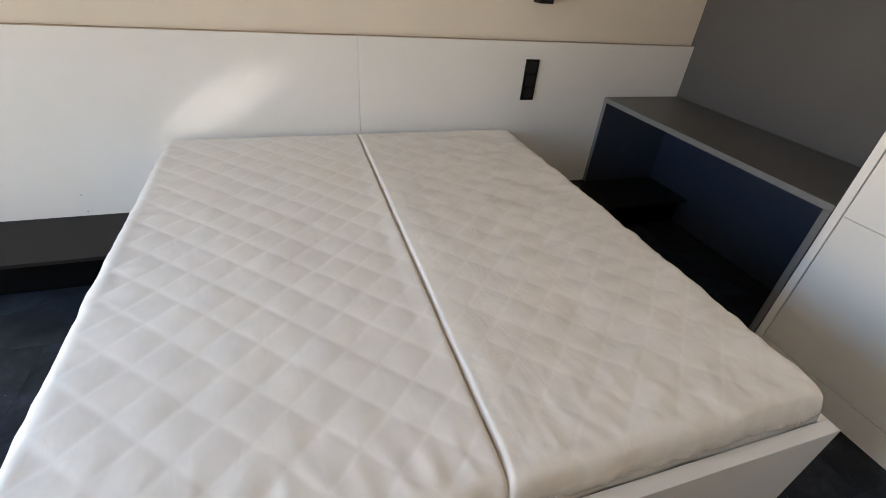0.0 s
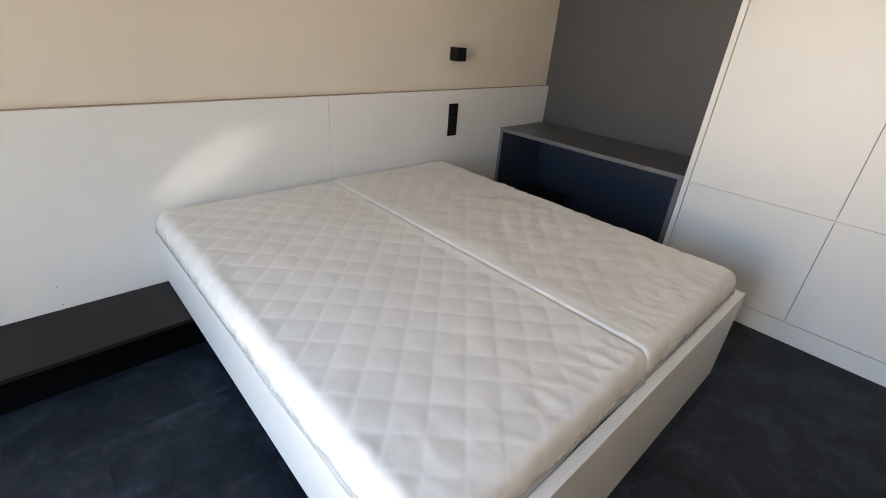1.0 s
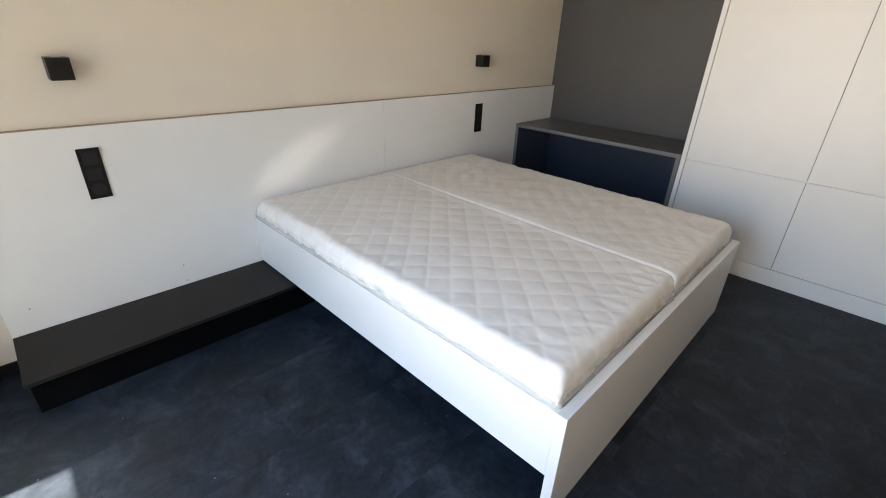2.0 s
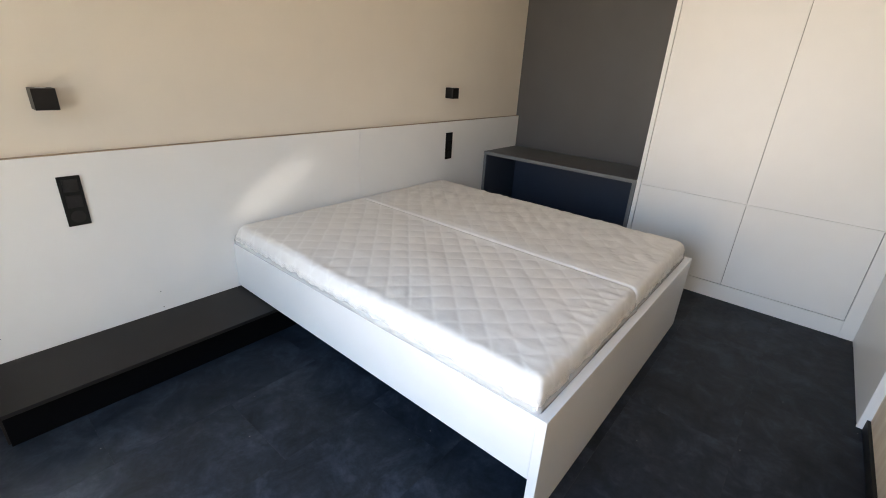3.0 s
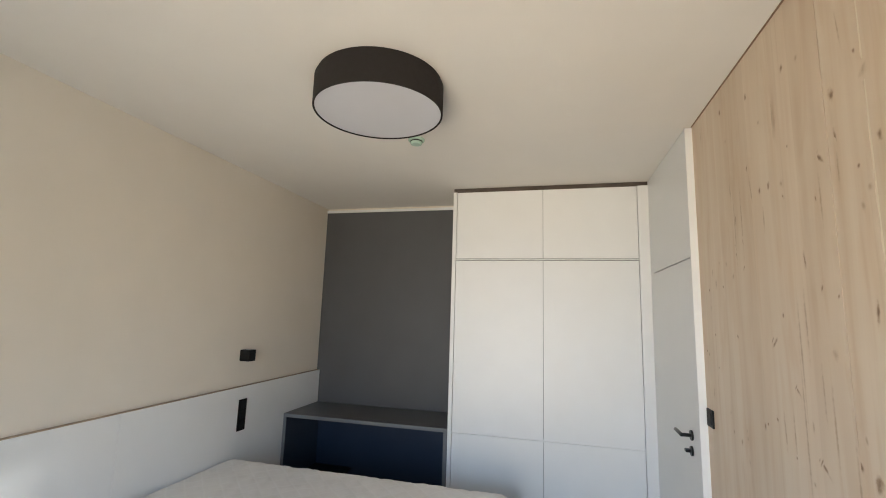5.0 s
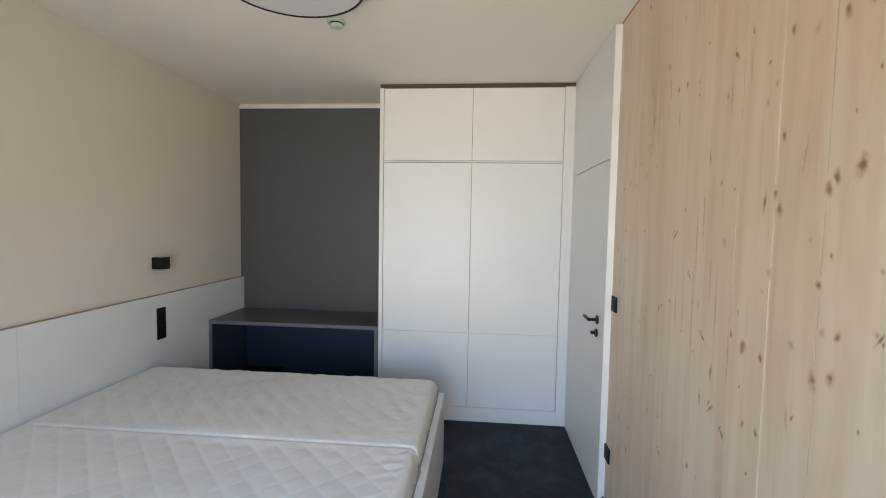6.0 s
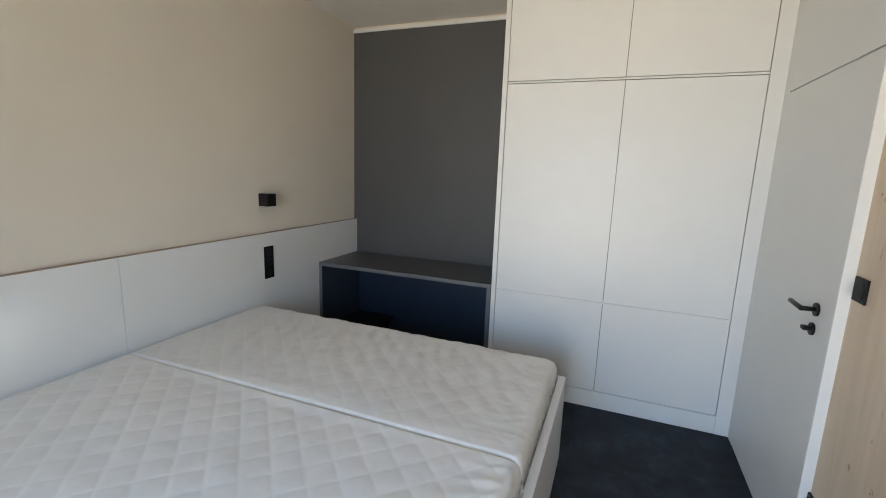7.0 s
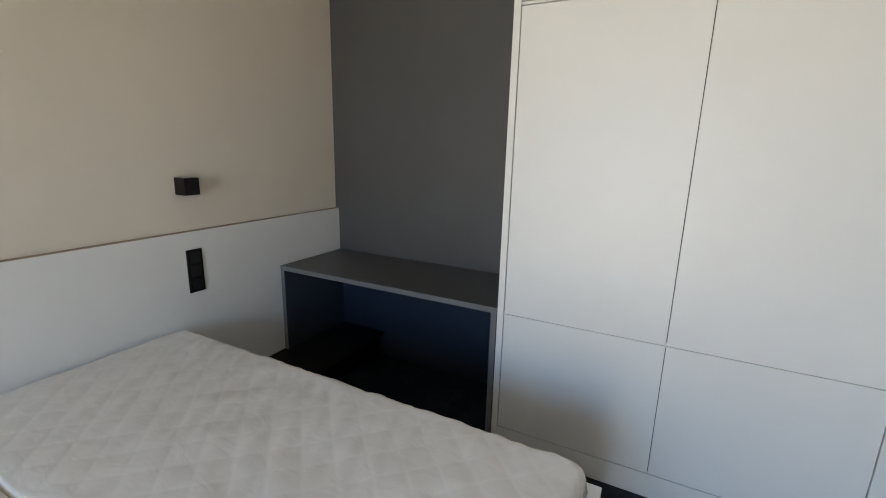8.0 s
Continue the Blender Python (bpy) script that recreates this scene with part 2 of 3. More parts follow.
GREY_EDGE = material("grey_edging", (0.165, 0.170, 0.178), 0.4, 0.03, 6)
BENCH_FRONT = material("bench_front_near_black", (0.0022, 0.0022, 0.0026), 0.75, 0.1, 9, spec=0.06)
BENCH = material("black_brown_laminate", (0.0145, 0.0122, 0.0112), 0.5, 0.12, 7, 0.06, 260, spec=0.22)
SHADE_GAP = material("gap_shade_brown", (0.075, 0.055, 0.042), 0.6, 0.1, 8)
BLACK = material("black_plastic", (0.004, 0.004, 0.004), 0.5, 0.1, 20, spec=0.3)
BLACK_SOFT = material("black_switch_rocker", (0.004, 0.004, 0.004), 0.6, 0.1, 20)
BLACK_METAL = material("black_metal", (0.018, 0.018, 0.019), 0.35, 0.1, 20, metal=0.6)
SHADE = material("dark_brown_fabric", (0.010, 0.0075, 0.007), 0.9, 0.12, 40, 0.3, 600)
DIFFUSER = material("frosted_white_acrylic", (0.62, 0.62, 0.66), 0.5, 0.01, 10)
DETECTOR = material("pale_green_glass_plastic", (0.50, 0.66, 0.55), 0.2, 0.05, 30)
DARK_GAP = material("door_gap_shade", (0.10, 0.10, 0.105), 0.6, 0.05, 10)
CURTAIN = material("white_curtain_cloth", (0.82, 0.82, 0.80), 0.85, 0.02, 20, 0.2, 500)
TERRACE = material("pale_terrace_paving", (0.11, 0.103, 0.092), 0.8, 0.12, 4, 0.2, 90)
PVC = material("white_window_frame", (0.80, 0.80, 0.80), 0.35, 0.01, 10)
PALE_WOOD = material("pale_spruce_strip", (0.77, 0.66, 0.51), 0.6, 0.04, 8)
LEDGE_SHADE = material("ledge_shadow_tan", (0.40, 0.32, 0.235), 0.8, 0.08, 12)
WOOD_CORE = material("wood_core", (0.30, 0.20, 0.13), 0.8, 0.1, 8)
SPRUCE = spruce("spruce_board")
KNOT = spruce("spruce_knot", True)
STREAK = spruce("spruce_streak", True, (0.48, 0.34, 0.22), (0.54, 0.40, 0.27), (0.62, 0.48, 0.34))
FLOOR = stone_floor("anthracite_stone_vinyl")
JOINT = material("floor_joint", (0.014, 0.014, 0.015), 0.8, 0.1, 20)
QUILTS = (quilt_cloth("quilted_ivory_cloth", 0.85, 0.14), quilt_cloth("quilted_ivory_cloth_creased", 0.55, 0.26))
SIDE_FILM = film("clear_side_film", 0.55)
GLASS = bpy.data.materials.new("window_glass")
GLASS.use_nodes = True
GLASS.node_tree.nodes["Principled BSDF"].inputs["Transmission Weight"].default_value = 1.0
GLASS.node_tree.nodes["Principled BSDF"].inputs["Roughness"].default_value = 0.0
GLASS.node_tree.nodes["Principled BSDF"].inputs["IOR"].default_value = 1.1


# ---- builders ----
def slab(x0, x1, y0, y1, z0, z1, bevel=0.0, segments=2):
    """A box between two corners, its edges rounded by bevel."""
    bm = bmesh.new()
    bmesh.ops.create_cube(bm, size=1.0)
    for v in bm.verts:
        v.co = Vector(((x0 + x1) / 2 + v.co.x * (x1 - x0), (y0 + y1) / 2 + v.co.y * (y1 - y0), (z0 + z1) / 2 + v.co.z * (z1 - z0)))
    if bevel:
        bmesh.ops.bevel(bm, geom=bm.edges[:], offset=bevel, segments=segments, affect="EDGES", profile=0.5)
    return bm


def drum(x, y, z0, z1, radius, axis="z", segments=32, bevel=0.0):
    bm = bmesh.new()
    bmesh.ops.create_cone(bm, cap_ends=True, segments=segments, radius1=radius, radius2=radius, depth=z1 - z0)
    if bevel:
        rim = [e for e in bm.edges if abs(e.verts[0].co.z - e.verts[1].co.z) < 1e-6]
        bmesh.ops.bevel(bm, geom=rim, offset=bevel, segments=2, affect="EDGES", profile=0.5)
    bmesh.ops.translate(bm, verts=bm.verts, vec=(0, 0, (z0 + z1) / 2))
    if axis == "y":
        bmesh.ops.rotate(bm, verts=bm.verts, cent=(0, 0, 0), matrix=Matrix.Rotation(radians(-90), 3, "X"))
    bmesh.ops.translate(bm, verts=bm.verts, vec=(x, 0, y) if axis == "y" else (x, y, 0))
    return bm


def part(name, bm, mat, parent=None, label="", smooth=False):
    """Links a bmesh as one mesh object, under a thing or a part where one is given."""
    me = bpy.data.meshes.new(name)
    bm.normal_update()
    bm.to_mesh(me)
    bm.free()
    me.materials.append(mat)
    if smooth:
        for p in me.polygons:
            p.use_smooth = True
    ob = new(name, me)
    if parent:
        ob.parent = parent
        if parent.type == "EMPTY":
            ob.matrix_parent_inverse = parent.matrix_basis.inverted()
    if label:
        ob["label"] = label
    return ob


def thing(name, x, y, z, label, category, kind="", group=""):
    ob = new(name)
    ob.location = (x, y, z)
    ob.empty_display_size = 0.1
    return tagged(ob, label, category, group, kind)


def structure(name, bm, mat, label, category):
    return tagged(part(name, bm, mat), label, category, kind="structure")


# ---- the room ----
HEAD_Y, WALL_Y, WOOD_Y, EAST_X, CEIL_Z = 2.34, 2.37, -0.672, 2.602, 2.70
structure("wall_north", slab(WIN_X - 0.3, EAST_X + 0.2, WALL_Y, WALL_Y + 0.2, -0.1, CEIL_Z + 0.2), PLASTER, "warm white plastered wall behind the bed", "wall")
structure("wall_east", slab(EAST_X + 0.012, EAST_X + 0.2, WOOD_Y - 0.2, WALL_Y, -0.1, CEIL_Z + 0.2), PLASTER, "plastered wall behind the wardrobe", "wall")
structure("wall_panel", slab(EAST_X, EAST_X + 0.012, 0.86, WALL_Y, 0.0, 2.655), GREY_WALL, "dark grey wall panel above the built-in desk", "wall panel")
structure("trim", slab(EAST_X - 0.012, EAST_X + 0.012, 0.86, WALL_Y, 2.655, 2.68, 0.002), LACQUER, "thin white trim strip along the top of the grey panel", "trim")
structure("ceiling", slab(WIN_X - 0.3, EAST_X + 0.2, WOOD_Y - 0.2, WALL_Y + 0.2, CEIL_Z, CEIL_Z + 0.15), CEILING, "smooth white painted ceiling", "ceiling")
structure("wall_south", slab(WIN_X - 0.3, EAST_X + 0.2, WOOD_Y - 0.22, WOOD_Y - 0.022, -0.1, CEIL_Z + 0.2), WOOD_CORE, "wall core behind the spruce boards", "wall")
west = bmesh.new()
for x0, x1, y0, y1, z0, z1 in ((WIN_X - 0.3, WIN_X, WIN_Y1, WALL_Y, -0.1, CEIL_Z), (WIN_X - 0.3, WIN_X, WOOD_Y - 0.02, WIN_Y0, -0.1, CEIL_Z), (WIN_X - 0.3, WIN_X, WIN_Y0, WIN_Y1, WIN_TOP, CEIL_Z)):
    piece = slab(x0, x1, y0, y1, z0, z1)
    me = bpy.data.meshes.new("tmp")
    piece.to_mesh(me)
    piece.free()
    west.from_mesh(me)
    bpy.data.meshes.remove(me)
structure("wall_west", west, PLASTER, "plastered wall round the tall terrace window", "wall")
structure("ground", slab(-60, WIN_X - 0.3, -60, 60, -0.14, -0.06), TERRACE, "pale sunlit terrace paving outside the window", "ground")

window = thing("window_1", WIN_X - 0.15, (WIN_Y0 + WIN_Y1) / 2, 0, "tall white-framed terrace window with clear glass", "window", "structure")
for y0, y1, z0, z1 in ((WIN_Y0, WIN_Y0 + 0.07, 0, WIN_TOP), (WIN_Y1 - 0.07, WIN_Y1, 0, WIN_TOP), (WIN_Y0 + 0.07, WIN_Y1 - 0.07, WIN_TOP - 0.07, WIN_TOP), (WIN_Y0 + 0.07, WIN_Y1 - 0.07, 0, 0.07), (0.60, 0.68, 0.07, WIN_TOP - 0.07)):
    part("window_frame", slab(WIN_X - 0.19, WIN_X - 0.12, y0, y1, z0, z1, 0.004), PVC, window)
for y0, y1 in ((WIN_Y0 + 0.07, 0.60), (0.68, WIN_Y1 - 0.07)):
    pane = part("pane", slab(WIN_X - 0.162, WIN_X - 0.150, y0, y1, 0.07, WIN_TOP - 0.07), GLASS, window)
    pane.visible_shadow = False

# raised brown strip stands in for the shadow line under the ceiling
structure("trim_2", slab(WIN_X, 1.045, WOOD_Y - 0.004, WOOD_Y + 0.005, CEIL_Z - 0.004, CEIL_Z + 0.001), WOOD_CORE, "thin brown strip painting the shadow line between ceiling and spruce boards", "trim")
# black skirting
structure("baseboard_1", slab(WIN_X, -1.603, WALL_Y - 0.014, WALL_Y, 0.0, 0.06, 0.002), BLACK, "black skirting board along the plastered wall", "baseboard")
structure("baseboard_2", slab(WIN_X, 1.045, WOOD_Y, WOOD_Y + 0.014, 0.0, 0.06, 0.002), BLACK, "black skirting board under the spruce wall", "baseboard")


# ---- bed wall: headboard, plinth bench, lamps, switches ----
headboard = thing("headboard", 0.5, HEAD_Y, 0.185, "long white laminate headboard panel along the whole wall", "headboard")
SEAM = 0.497
for x0, x1 in ((-1.601, SEAM - 0.0005), (SEAM + 0.0005, EAST_X)):
    part("panel", slab(x0, x1, HEAD_Y, WALL_Y, 0.187, 1.058, 0.0015), LACQUER, headboard)
# ledge colour is darkened to paint the soft shadow line above the headboard
part("ledge", slab(-1.601, EAST_X, HEAD_Y + 0.003, WALL_Y, 1.0582, 1.061), LEDGE_SHADE, headboard, "tan upper edge with its shadow line painted in")
for x, z in ((-1.51, 0.304), (-0.88, 0.304), (-0.88, 0.211)):
    part("screw_cap", drum(x, z, HEAD_Y - 0.001, HEAD_Y + 0.004, 0.003, "y", 12), GREY_EDGE, headboard, "tiny dark screw cap")

bench = thing("plinth_bench", 0.5, 2.1, 0, "long low black-brown plinth bench under the headboard", "bench")
part("top", slab(-1.601, EAST_X, 1.938, HEAD_Y + 0.03, 0.169, 0.187, 0.002), BENCH, bench)
# front panel gets a far blacker, duller colour than the bench top
part("front_panel", slab(-1.590, EAST_X, 1.992, 2.012, 0.0, 0.169, 0.001), BENCH_FRONT, bench, "matt near-black front panel set back under the top")
part("end_panel", slab(-1.599, -1.575, 2.012, HEAD_Y, 0.0, 0.169, 0.001), BENCH, bench)


def wall_lamp(x, z):
    lamp = thing("wall_lamp", x, WALL_Y, z, "small black cube wall lamp above the headboard", "wall lamp", group="bedside wall lamps")
    body = part("body", slab(x - 0.039, x + 0.039, WALL_Y - 0.085, WALL_Y - 0.006, z - 0.042, z + 0.042, 0.002), BLACK_METAL, lamp)
    part("back_plate", slab(x - 0.032, x + 0.032, WALL_Y - 0.006, WALL_Y + 0.001, z - 0.035, z + 0.035), BLACK, lamp)
    part("lens", drum(x, WALL_Y - 0.045, z - 0.0425, z - 0.040, 0.018), DIFFUSER, body, "round frosted lens")
    part("lens", drum(x, WALL_Y - 0.045, z + 0.040, z + 0.0425, 0.018), DIFFUSER, body, "round frosted lens")


def switch_plate(x, z, modules, plane, facing, label, group, name="switch_plate"):
    """A black frame of 80 mm modules one above another; facing is -1 towards the south, 1 towards the north."""
    high = 0.071 * modules + 0.012
    plate = thing(name, x, plane, z, label, "switch", group=group)
    a, b = sorted((plane, plane + facing * 0.009))
    part("frame", slab(x - 0.0415, x + 0.0415, a, b, z - high / 2, z + high / 2, 0.002), BLACK, plate)
    for i in range(modules):
        zc = z + (i - (modules - 1) / 2) * 0.071
        a, b = sorted((plane + facing * 0.008, plane + facing * 0.0125))
        if i == 0 and modules == 3:
            hole = part("socket", drum(x, zc, a, b - 0.003, 0.0275, "y", 28), BLACK_SOFT, plate, "recessed round socket")
            part("pin", drum(x - 0.0095, zc, a, b - 0.002, 0.0025, "y", 8), BLACK_METAL, hole)
            part("pin", drum(x + 0.0095, zc, a, b - 0.002, 0.0025, "y", 8), BLACK_METAL, hole)
        else:
            part("rocker", slab(x - 0.0275, x + 0.0275, a, b, zc - 0.0275, zc + 0.0275, 0.0015), BLACK_SOFT, plate)


for x in (1.473, -1.141):
    wall_lamp(x, 1.290)
for x in (1.479, -1.133):
    switch_plate(x, 0.855, 3, HEAD_Y, -1, "upright black triple switch and socket plate on the headboard", "headboard switch plates")
switch_plate(0.985, 1.185, 1, WOOD_Y, 1, "single black light switch on the spruce wall", "")
switch_plate(1.005, 0.335, 1, WOOD_Y, 1, "single black socket plate low on the spruce wall", "", "socket_plate")


# ---- the bed ----
BED_X0, BED_X1, BED_Y0, BED_TOP = -0.464, 1.415, 0.283, 0.472
bed = thing("bed", 0.465, 1.3, 0, "white laminate double bed frame set over the plinth bench", "bed")
part("footboard", slab(BED_X0, BED_X1, BED_Y0, BED_Y0 + 0.036, 0.0, BED_TOP, 0.0015), BED_WHITE, bed)
part("side_rail", slab(BED_X0, BED_X0 + 0.036, BED_Y0 + 0.036, HEAD_Y, 0.199, BED_TOP, 0.0015), BED_WHITE, bed)
part("side_rail", slab(BED_X1 - 0.036, BED_X1, BED_Y0 + 0.036, HEAD_Y, 0.199, BED_TOP, 0.0015), BED_WHITE, bed)
part("base_board", slab(BED_X0 + 0.036, BED_X1 - 0.036, BED_Y0 + 0.036, HEAD_Y, 0.27, 0.29), BED_WHITE, bed)
part("centre_support", slab(0.45, 0.48, BED_Y0 + 0.036, 1.90, 0.0, 0.27), BENCH, bed, "dark support beam")


def mattress(x0, x1, y0, y1, z0, z1, seed, puff, slump, crown, wrinkle, edge, lip):
    """A quilted mattress: 45 degree stitch lines, soft rounded edges, a loose clear film round the sides."""
    base = thing("mattress", (x0 + x1) / 2, (y0 + y1) / 2, z0, "ivory diamond-quilted mattress still wrapped in clear plastic film", "mattress", group="pair of mattresses")
    nx, ny, nz = 120, 264, 28
    half_x, half_y, mid_x, mid_y = (x1 - x0) / 2, (y1 - y0) / 2, (x0 + x1) / 2, (y0 + y1) / 2

    def stitch(x, y):
        u, v = (x + y - 0.695) / 0.144, (x - y + 0.677) / 0.135
        a, b = abs(math.sin(math.pi * u)), abs(math.sin(math.pi * v))
        return min(1.0, a ** 0.45) * min(1.0, b ** 0.45)

    def sink(x, y):
        along = (y - y0) / (y1 - y0)
        foot, flank = math.exp(-(y - y0) / 0.13), math.exp(-(x1 - x) / 0.12) if x1 > 0.5 else math.exp(-(x - x0) / 0.06)
        ridge = 0.28 - abs(noise.noise(Vector((x * 15 + seed, y * 7, 2.0)))) if foot > flank else 0.28 - abs(noise.noise(Vector((x * 7, y * 15 + seed, 6.0))))
        crumple = 0.016 * ridge * max(foot, 0.8 * flank)
        folds = crumple + noise.noise(Vector((x * 5 + y * 3, y * 13 - x * 6, seed))) * wrinkle * max(0.0, min(1.0, (x - x0) * 2.2))
        n = noise.noise(Vector((x * 2.3 + seed, y * 2.3, seed)))
        m = noise.noise(Vector((x * 9 + seed, y * 9, 4.0)))
        return 0.009 * n + 0.003 * m + folds + crown * math.sin(math.pi * along) ** 2 * max(0.0, 1 - (x - x0 if crown > 0 else x1 - x) / 0.6) ** 2 - slump * (max(0, (x - mid_x) / half_x) ** 3)

    def swell(x, y, z, side):
        """How far a flank bulges: a soft belly above the bed frame, with upright folds."""
        if side.x * (1 if x1 < 0.5 else -1) > 0:
            return 0.0
        f = max(0.0, min(1.0, (z - z0) / (z1 - z0 - 0.04)))
        over = max(0.0, min(1.0, (z - 0.470) / 0.02)) * math.sin(math.pi * min(1.0, f ** 2.2))
        n = noise.noise(Vector((x * 4, y * 4, seed)))
        fold = noise.noise(Vector((x * 17 + seed, y * 17, z * 5)))
        tight = 0.35 if side.y else 1.0
        return (0.003 + 0.010 * over * (0.8 + 0.5 * n) + 0.003 * fold * min(1.0, over + 0.2)) * tight

    def slack(p):
        """Uneven, slightly crumpled outer edges."""
        outer = p.x - x0 if x1 < 0.5 else x1 - p.x
        near = max(math.exp(-max(0.0, outer) / 0.07), math.exp(-max(0.0, p.y - y0) / 0.07))
        lift = max(0.0, min(1.0, (p.z - 0.485) / 0.04))
        n = noise.noise_vector(Vector((p.x * 11 + seed, p.y * 11, p.z * 6)))
        m = noise.noise_vector(Vector((p.x * 26 + seed, p.y * 26, p.z * 12)))
        give = (n * edge + m * edge * 0.45) * near * lift
        # above the bed frame the outer flank rests on top of it, least at the foot
        along = max(0.0, min(1.0, (p.y - y0) / (y1 - y0)))
        over = max(0.0, min(1.0, (p.z - 0.465) / 0.006))
        spread = max(0.0, 1 - outer / 0.30) ** 2 * over * over * (3 - 2 * over)
        reach = lip * (0.6 + 0.4 * min(1.0, along * 3))
        give.x += (-1 if x1 < 0.5 else 1) * reach * spread
        return give

    # one closed sheet: rows run across the top, then fold down all four sides
    bm = bmesh.new()
    top = []
    for j in range(ny + 1):
        row = []
        for i in range(nx + 1):
            x, y = x0 + (x1 - x0) * i / nx, y0 + (y1 - y0) * j / ny
            ex, ey = half_x - abs(x - mid_x), half_y - abs(y - mid_y)
            drop = 0.0
            inner = (x > mid_x) == (x1 < 0.5)
            for e, r in ((ex, 0.014 if inner else 0.042), (ey, 0.040)):
                if e < r:
                    drop += r - math.sqrt(max(0.0, r * r - (r - e) ** 2))
            drop = min(drop, 0.075)
            fade = min(1.0, min(ex, ey) / 0.07)
            fade = fade * fade * (3 - 2 * fade)
            z = z1 - drop + sink(x, y) * fade - puff * (1 - stitch(x, y)) * fade
            row.append(bm.verts.new((x, y, z)))
        top.append(row)
    for j in range(ny):
        for i in range(nx):
            bm.faces.new((top[j][i], top[j][i + 1], top[j + 1][i + 1], top[j + 1][i]))
    rim = [top[0][i] for i in range(nx + 1)] + [top[j][nx] for j in range(1, ny + 1)] + [top[ny][i] for i in range(nx - 1, -1, -1)] + [top[j][0] for j in range(ny - 1, 0, -1)]
    above = rim
    for k in range(1, nz + 1):
        f = k / nz
        below = []
        for v in rim:
            x, y = v.co.x, v.co.y
            out = Vector((x - mid_x, y - mid_y, 0))
            side = Vector((1 if out.x > 0 else -1, 0, 0)) if abs(abs(out.x) - half_x) < 1e-5 else Vector((0, 1 if out.y > 0 else -1, 0))
            zz = v.co.z + (z0 - v.co.z) * f
            below.append(bm.verts.new(Vector((x, y, zz)) + side * swell(x, y, zz, side)))
        for a in range(len(rim)):
            b = (a + 1) % len(rim)
            bm.faces.new((above[b], above[a], below[a], below[b]))
        above = below
    bm.faces.new(list(reversed(above)))
    for v in bm.verts:
        v.co += slack(v.co)
    part("quilted_body", bm, QUILTS[0 if x1 < 0.5 else 1], base, "ivory quilted cover", True)

    # loose film on the sides, pushed into upright folds
    wrap = bmesh.new()
    loop = []
    steps = 190
    for k in range(4 * steps):
        s, f = divmod(k, steps)
        f /= steps
        cx, cy = ((x0 + (x1 - x0) * f, y0), (x1, y0 + (y1 - y0) * f), (x1 - (x1 - x0) * f, y1), (x0, y1 - (y1 - y0) * f))[s]
        side = Vector(((0, -1, 0), (1, 0, 0), (0, 1, 0), (-1, 0, 0))[s])
        loop.append((Vector((cx, cy, 0)), side))
    rings = []
    high = z1 - 0.042
    for j in range(33):
        g = j / 32
        ring = []
        for p, side in loop:
            n = noise.noise(Vector((p.x * 16 + seed, p.y * 16, g * 3)))
            zz = z0 + 0.002 + (high - z0) * g
            inward = side.x * (1 if x1 < 0.5 else -1) > 0
            off = 0.0004 if inward else swell(p.x, p.y, zz, side) + 0.0008 + (0.0022 + 0.0016 * abs(n)) * min(1.0, (1 - g) * 5)
            if not inward and side.y <= 0 and zz > 0.4725:
                # the slack of the film slopes down and lies on top of the bed frame
                loose = noise.noise(Vector((p.x * 3 + seed, p.y * 3, seed))) + 0.35 * noise.noise(Vector((p.x * 9, p.y * 9, seed)))
                reach = 0.016 * max(0.3, 0.72 + 0.7 * loose) if side.y else 0.0142 + 0.0010 * loose
                off = max(off, reach * max(0.0, 1 - (zz - 0.4725) / 0.075) ** 1.2)
            ring.append(wrap.verts.new(p + side * off + Vector((0, 0, zz))))
        rings.append(ring)
    for j in range(len(rings) - 1):
        for a in range(len(loop)):
            b = (a + 1) % len(loop)
            wrap.faces.new((rings[j][a], rings[j][b], rings[j + 1][b], rings[j + 1][a]))
    for v in wrap.verts:
        v.co += slack(v.co)
    part("plastic_film", wrap, SIDE_FILM, base, "crinkled clear plastic film", True)
    return base


mattress(-0.424, 0.4765, 0.331, 2.322, 0.29, 0.584, 3.0, 0.0036, 0.0, -0.009, 0.0, 0.005, 0.026)
mattress(0.4785, 1.370, 0.331, 2.322, 0.29, 0.586, 8.0, 0.0022, 0.002, 0.008, 0.009, 0.009, 0.010)


# ---- desk in the niche ----
DESK_X, WARD_X = 2.035, 2.042
desk = thing("desk", 2.3, 1.6, 0, "grey laminate built-in desk between wall and wardrobe", "desk")
part("top", slab(DESK_X, EAST_X, 0.886, HEAD_Y, 0.724, 0.754, 0.0015), DESK_TOP_LIT, desk)
part("front_edge", slab(DESK_X - 0.002, DESK_X, 0.886, HEAD_Y, 0.725, 0.753), GREY_EDGE, desk, "paler grey edging")
for y0, y1 in ((HEAD_Y - 0.03, HEAD_Y), (0.886, 0.916)):
    z0 = 0.185 if y0 > 2 else 0.0
    side = part("side_panel", slab(DESK_X, EAST_X, y0, y1, z0, 0.724, 0.001), DESK_SIDE_SHADED, desk)
    part("edging", slab(DESK_X - 0.002, DESK_X, y0 + 0.001, y1 - 0.001, z0, 0.724), GREY_EDGE, side, "paler grey edging")

# added board: the niche's bluish shade is put into its colour
part("niche_shade_board", slab(EAST_X - 0.014, EAST_X, 0.916, HEAD_Y - 0.03, 0.0, 0.724, 0.001), DESK_BACK_SHADED, desk, "added back board with the niche's blue shade painted in")


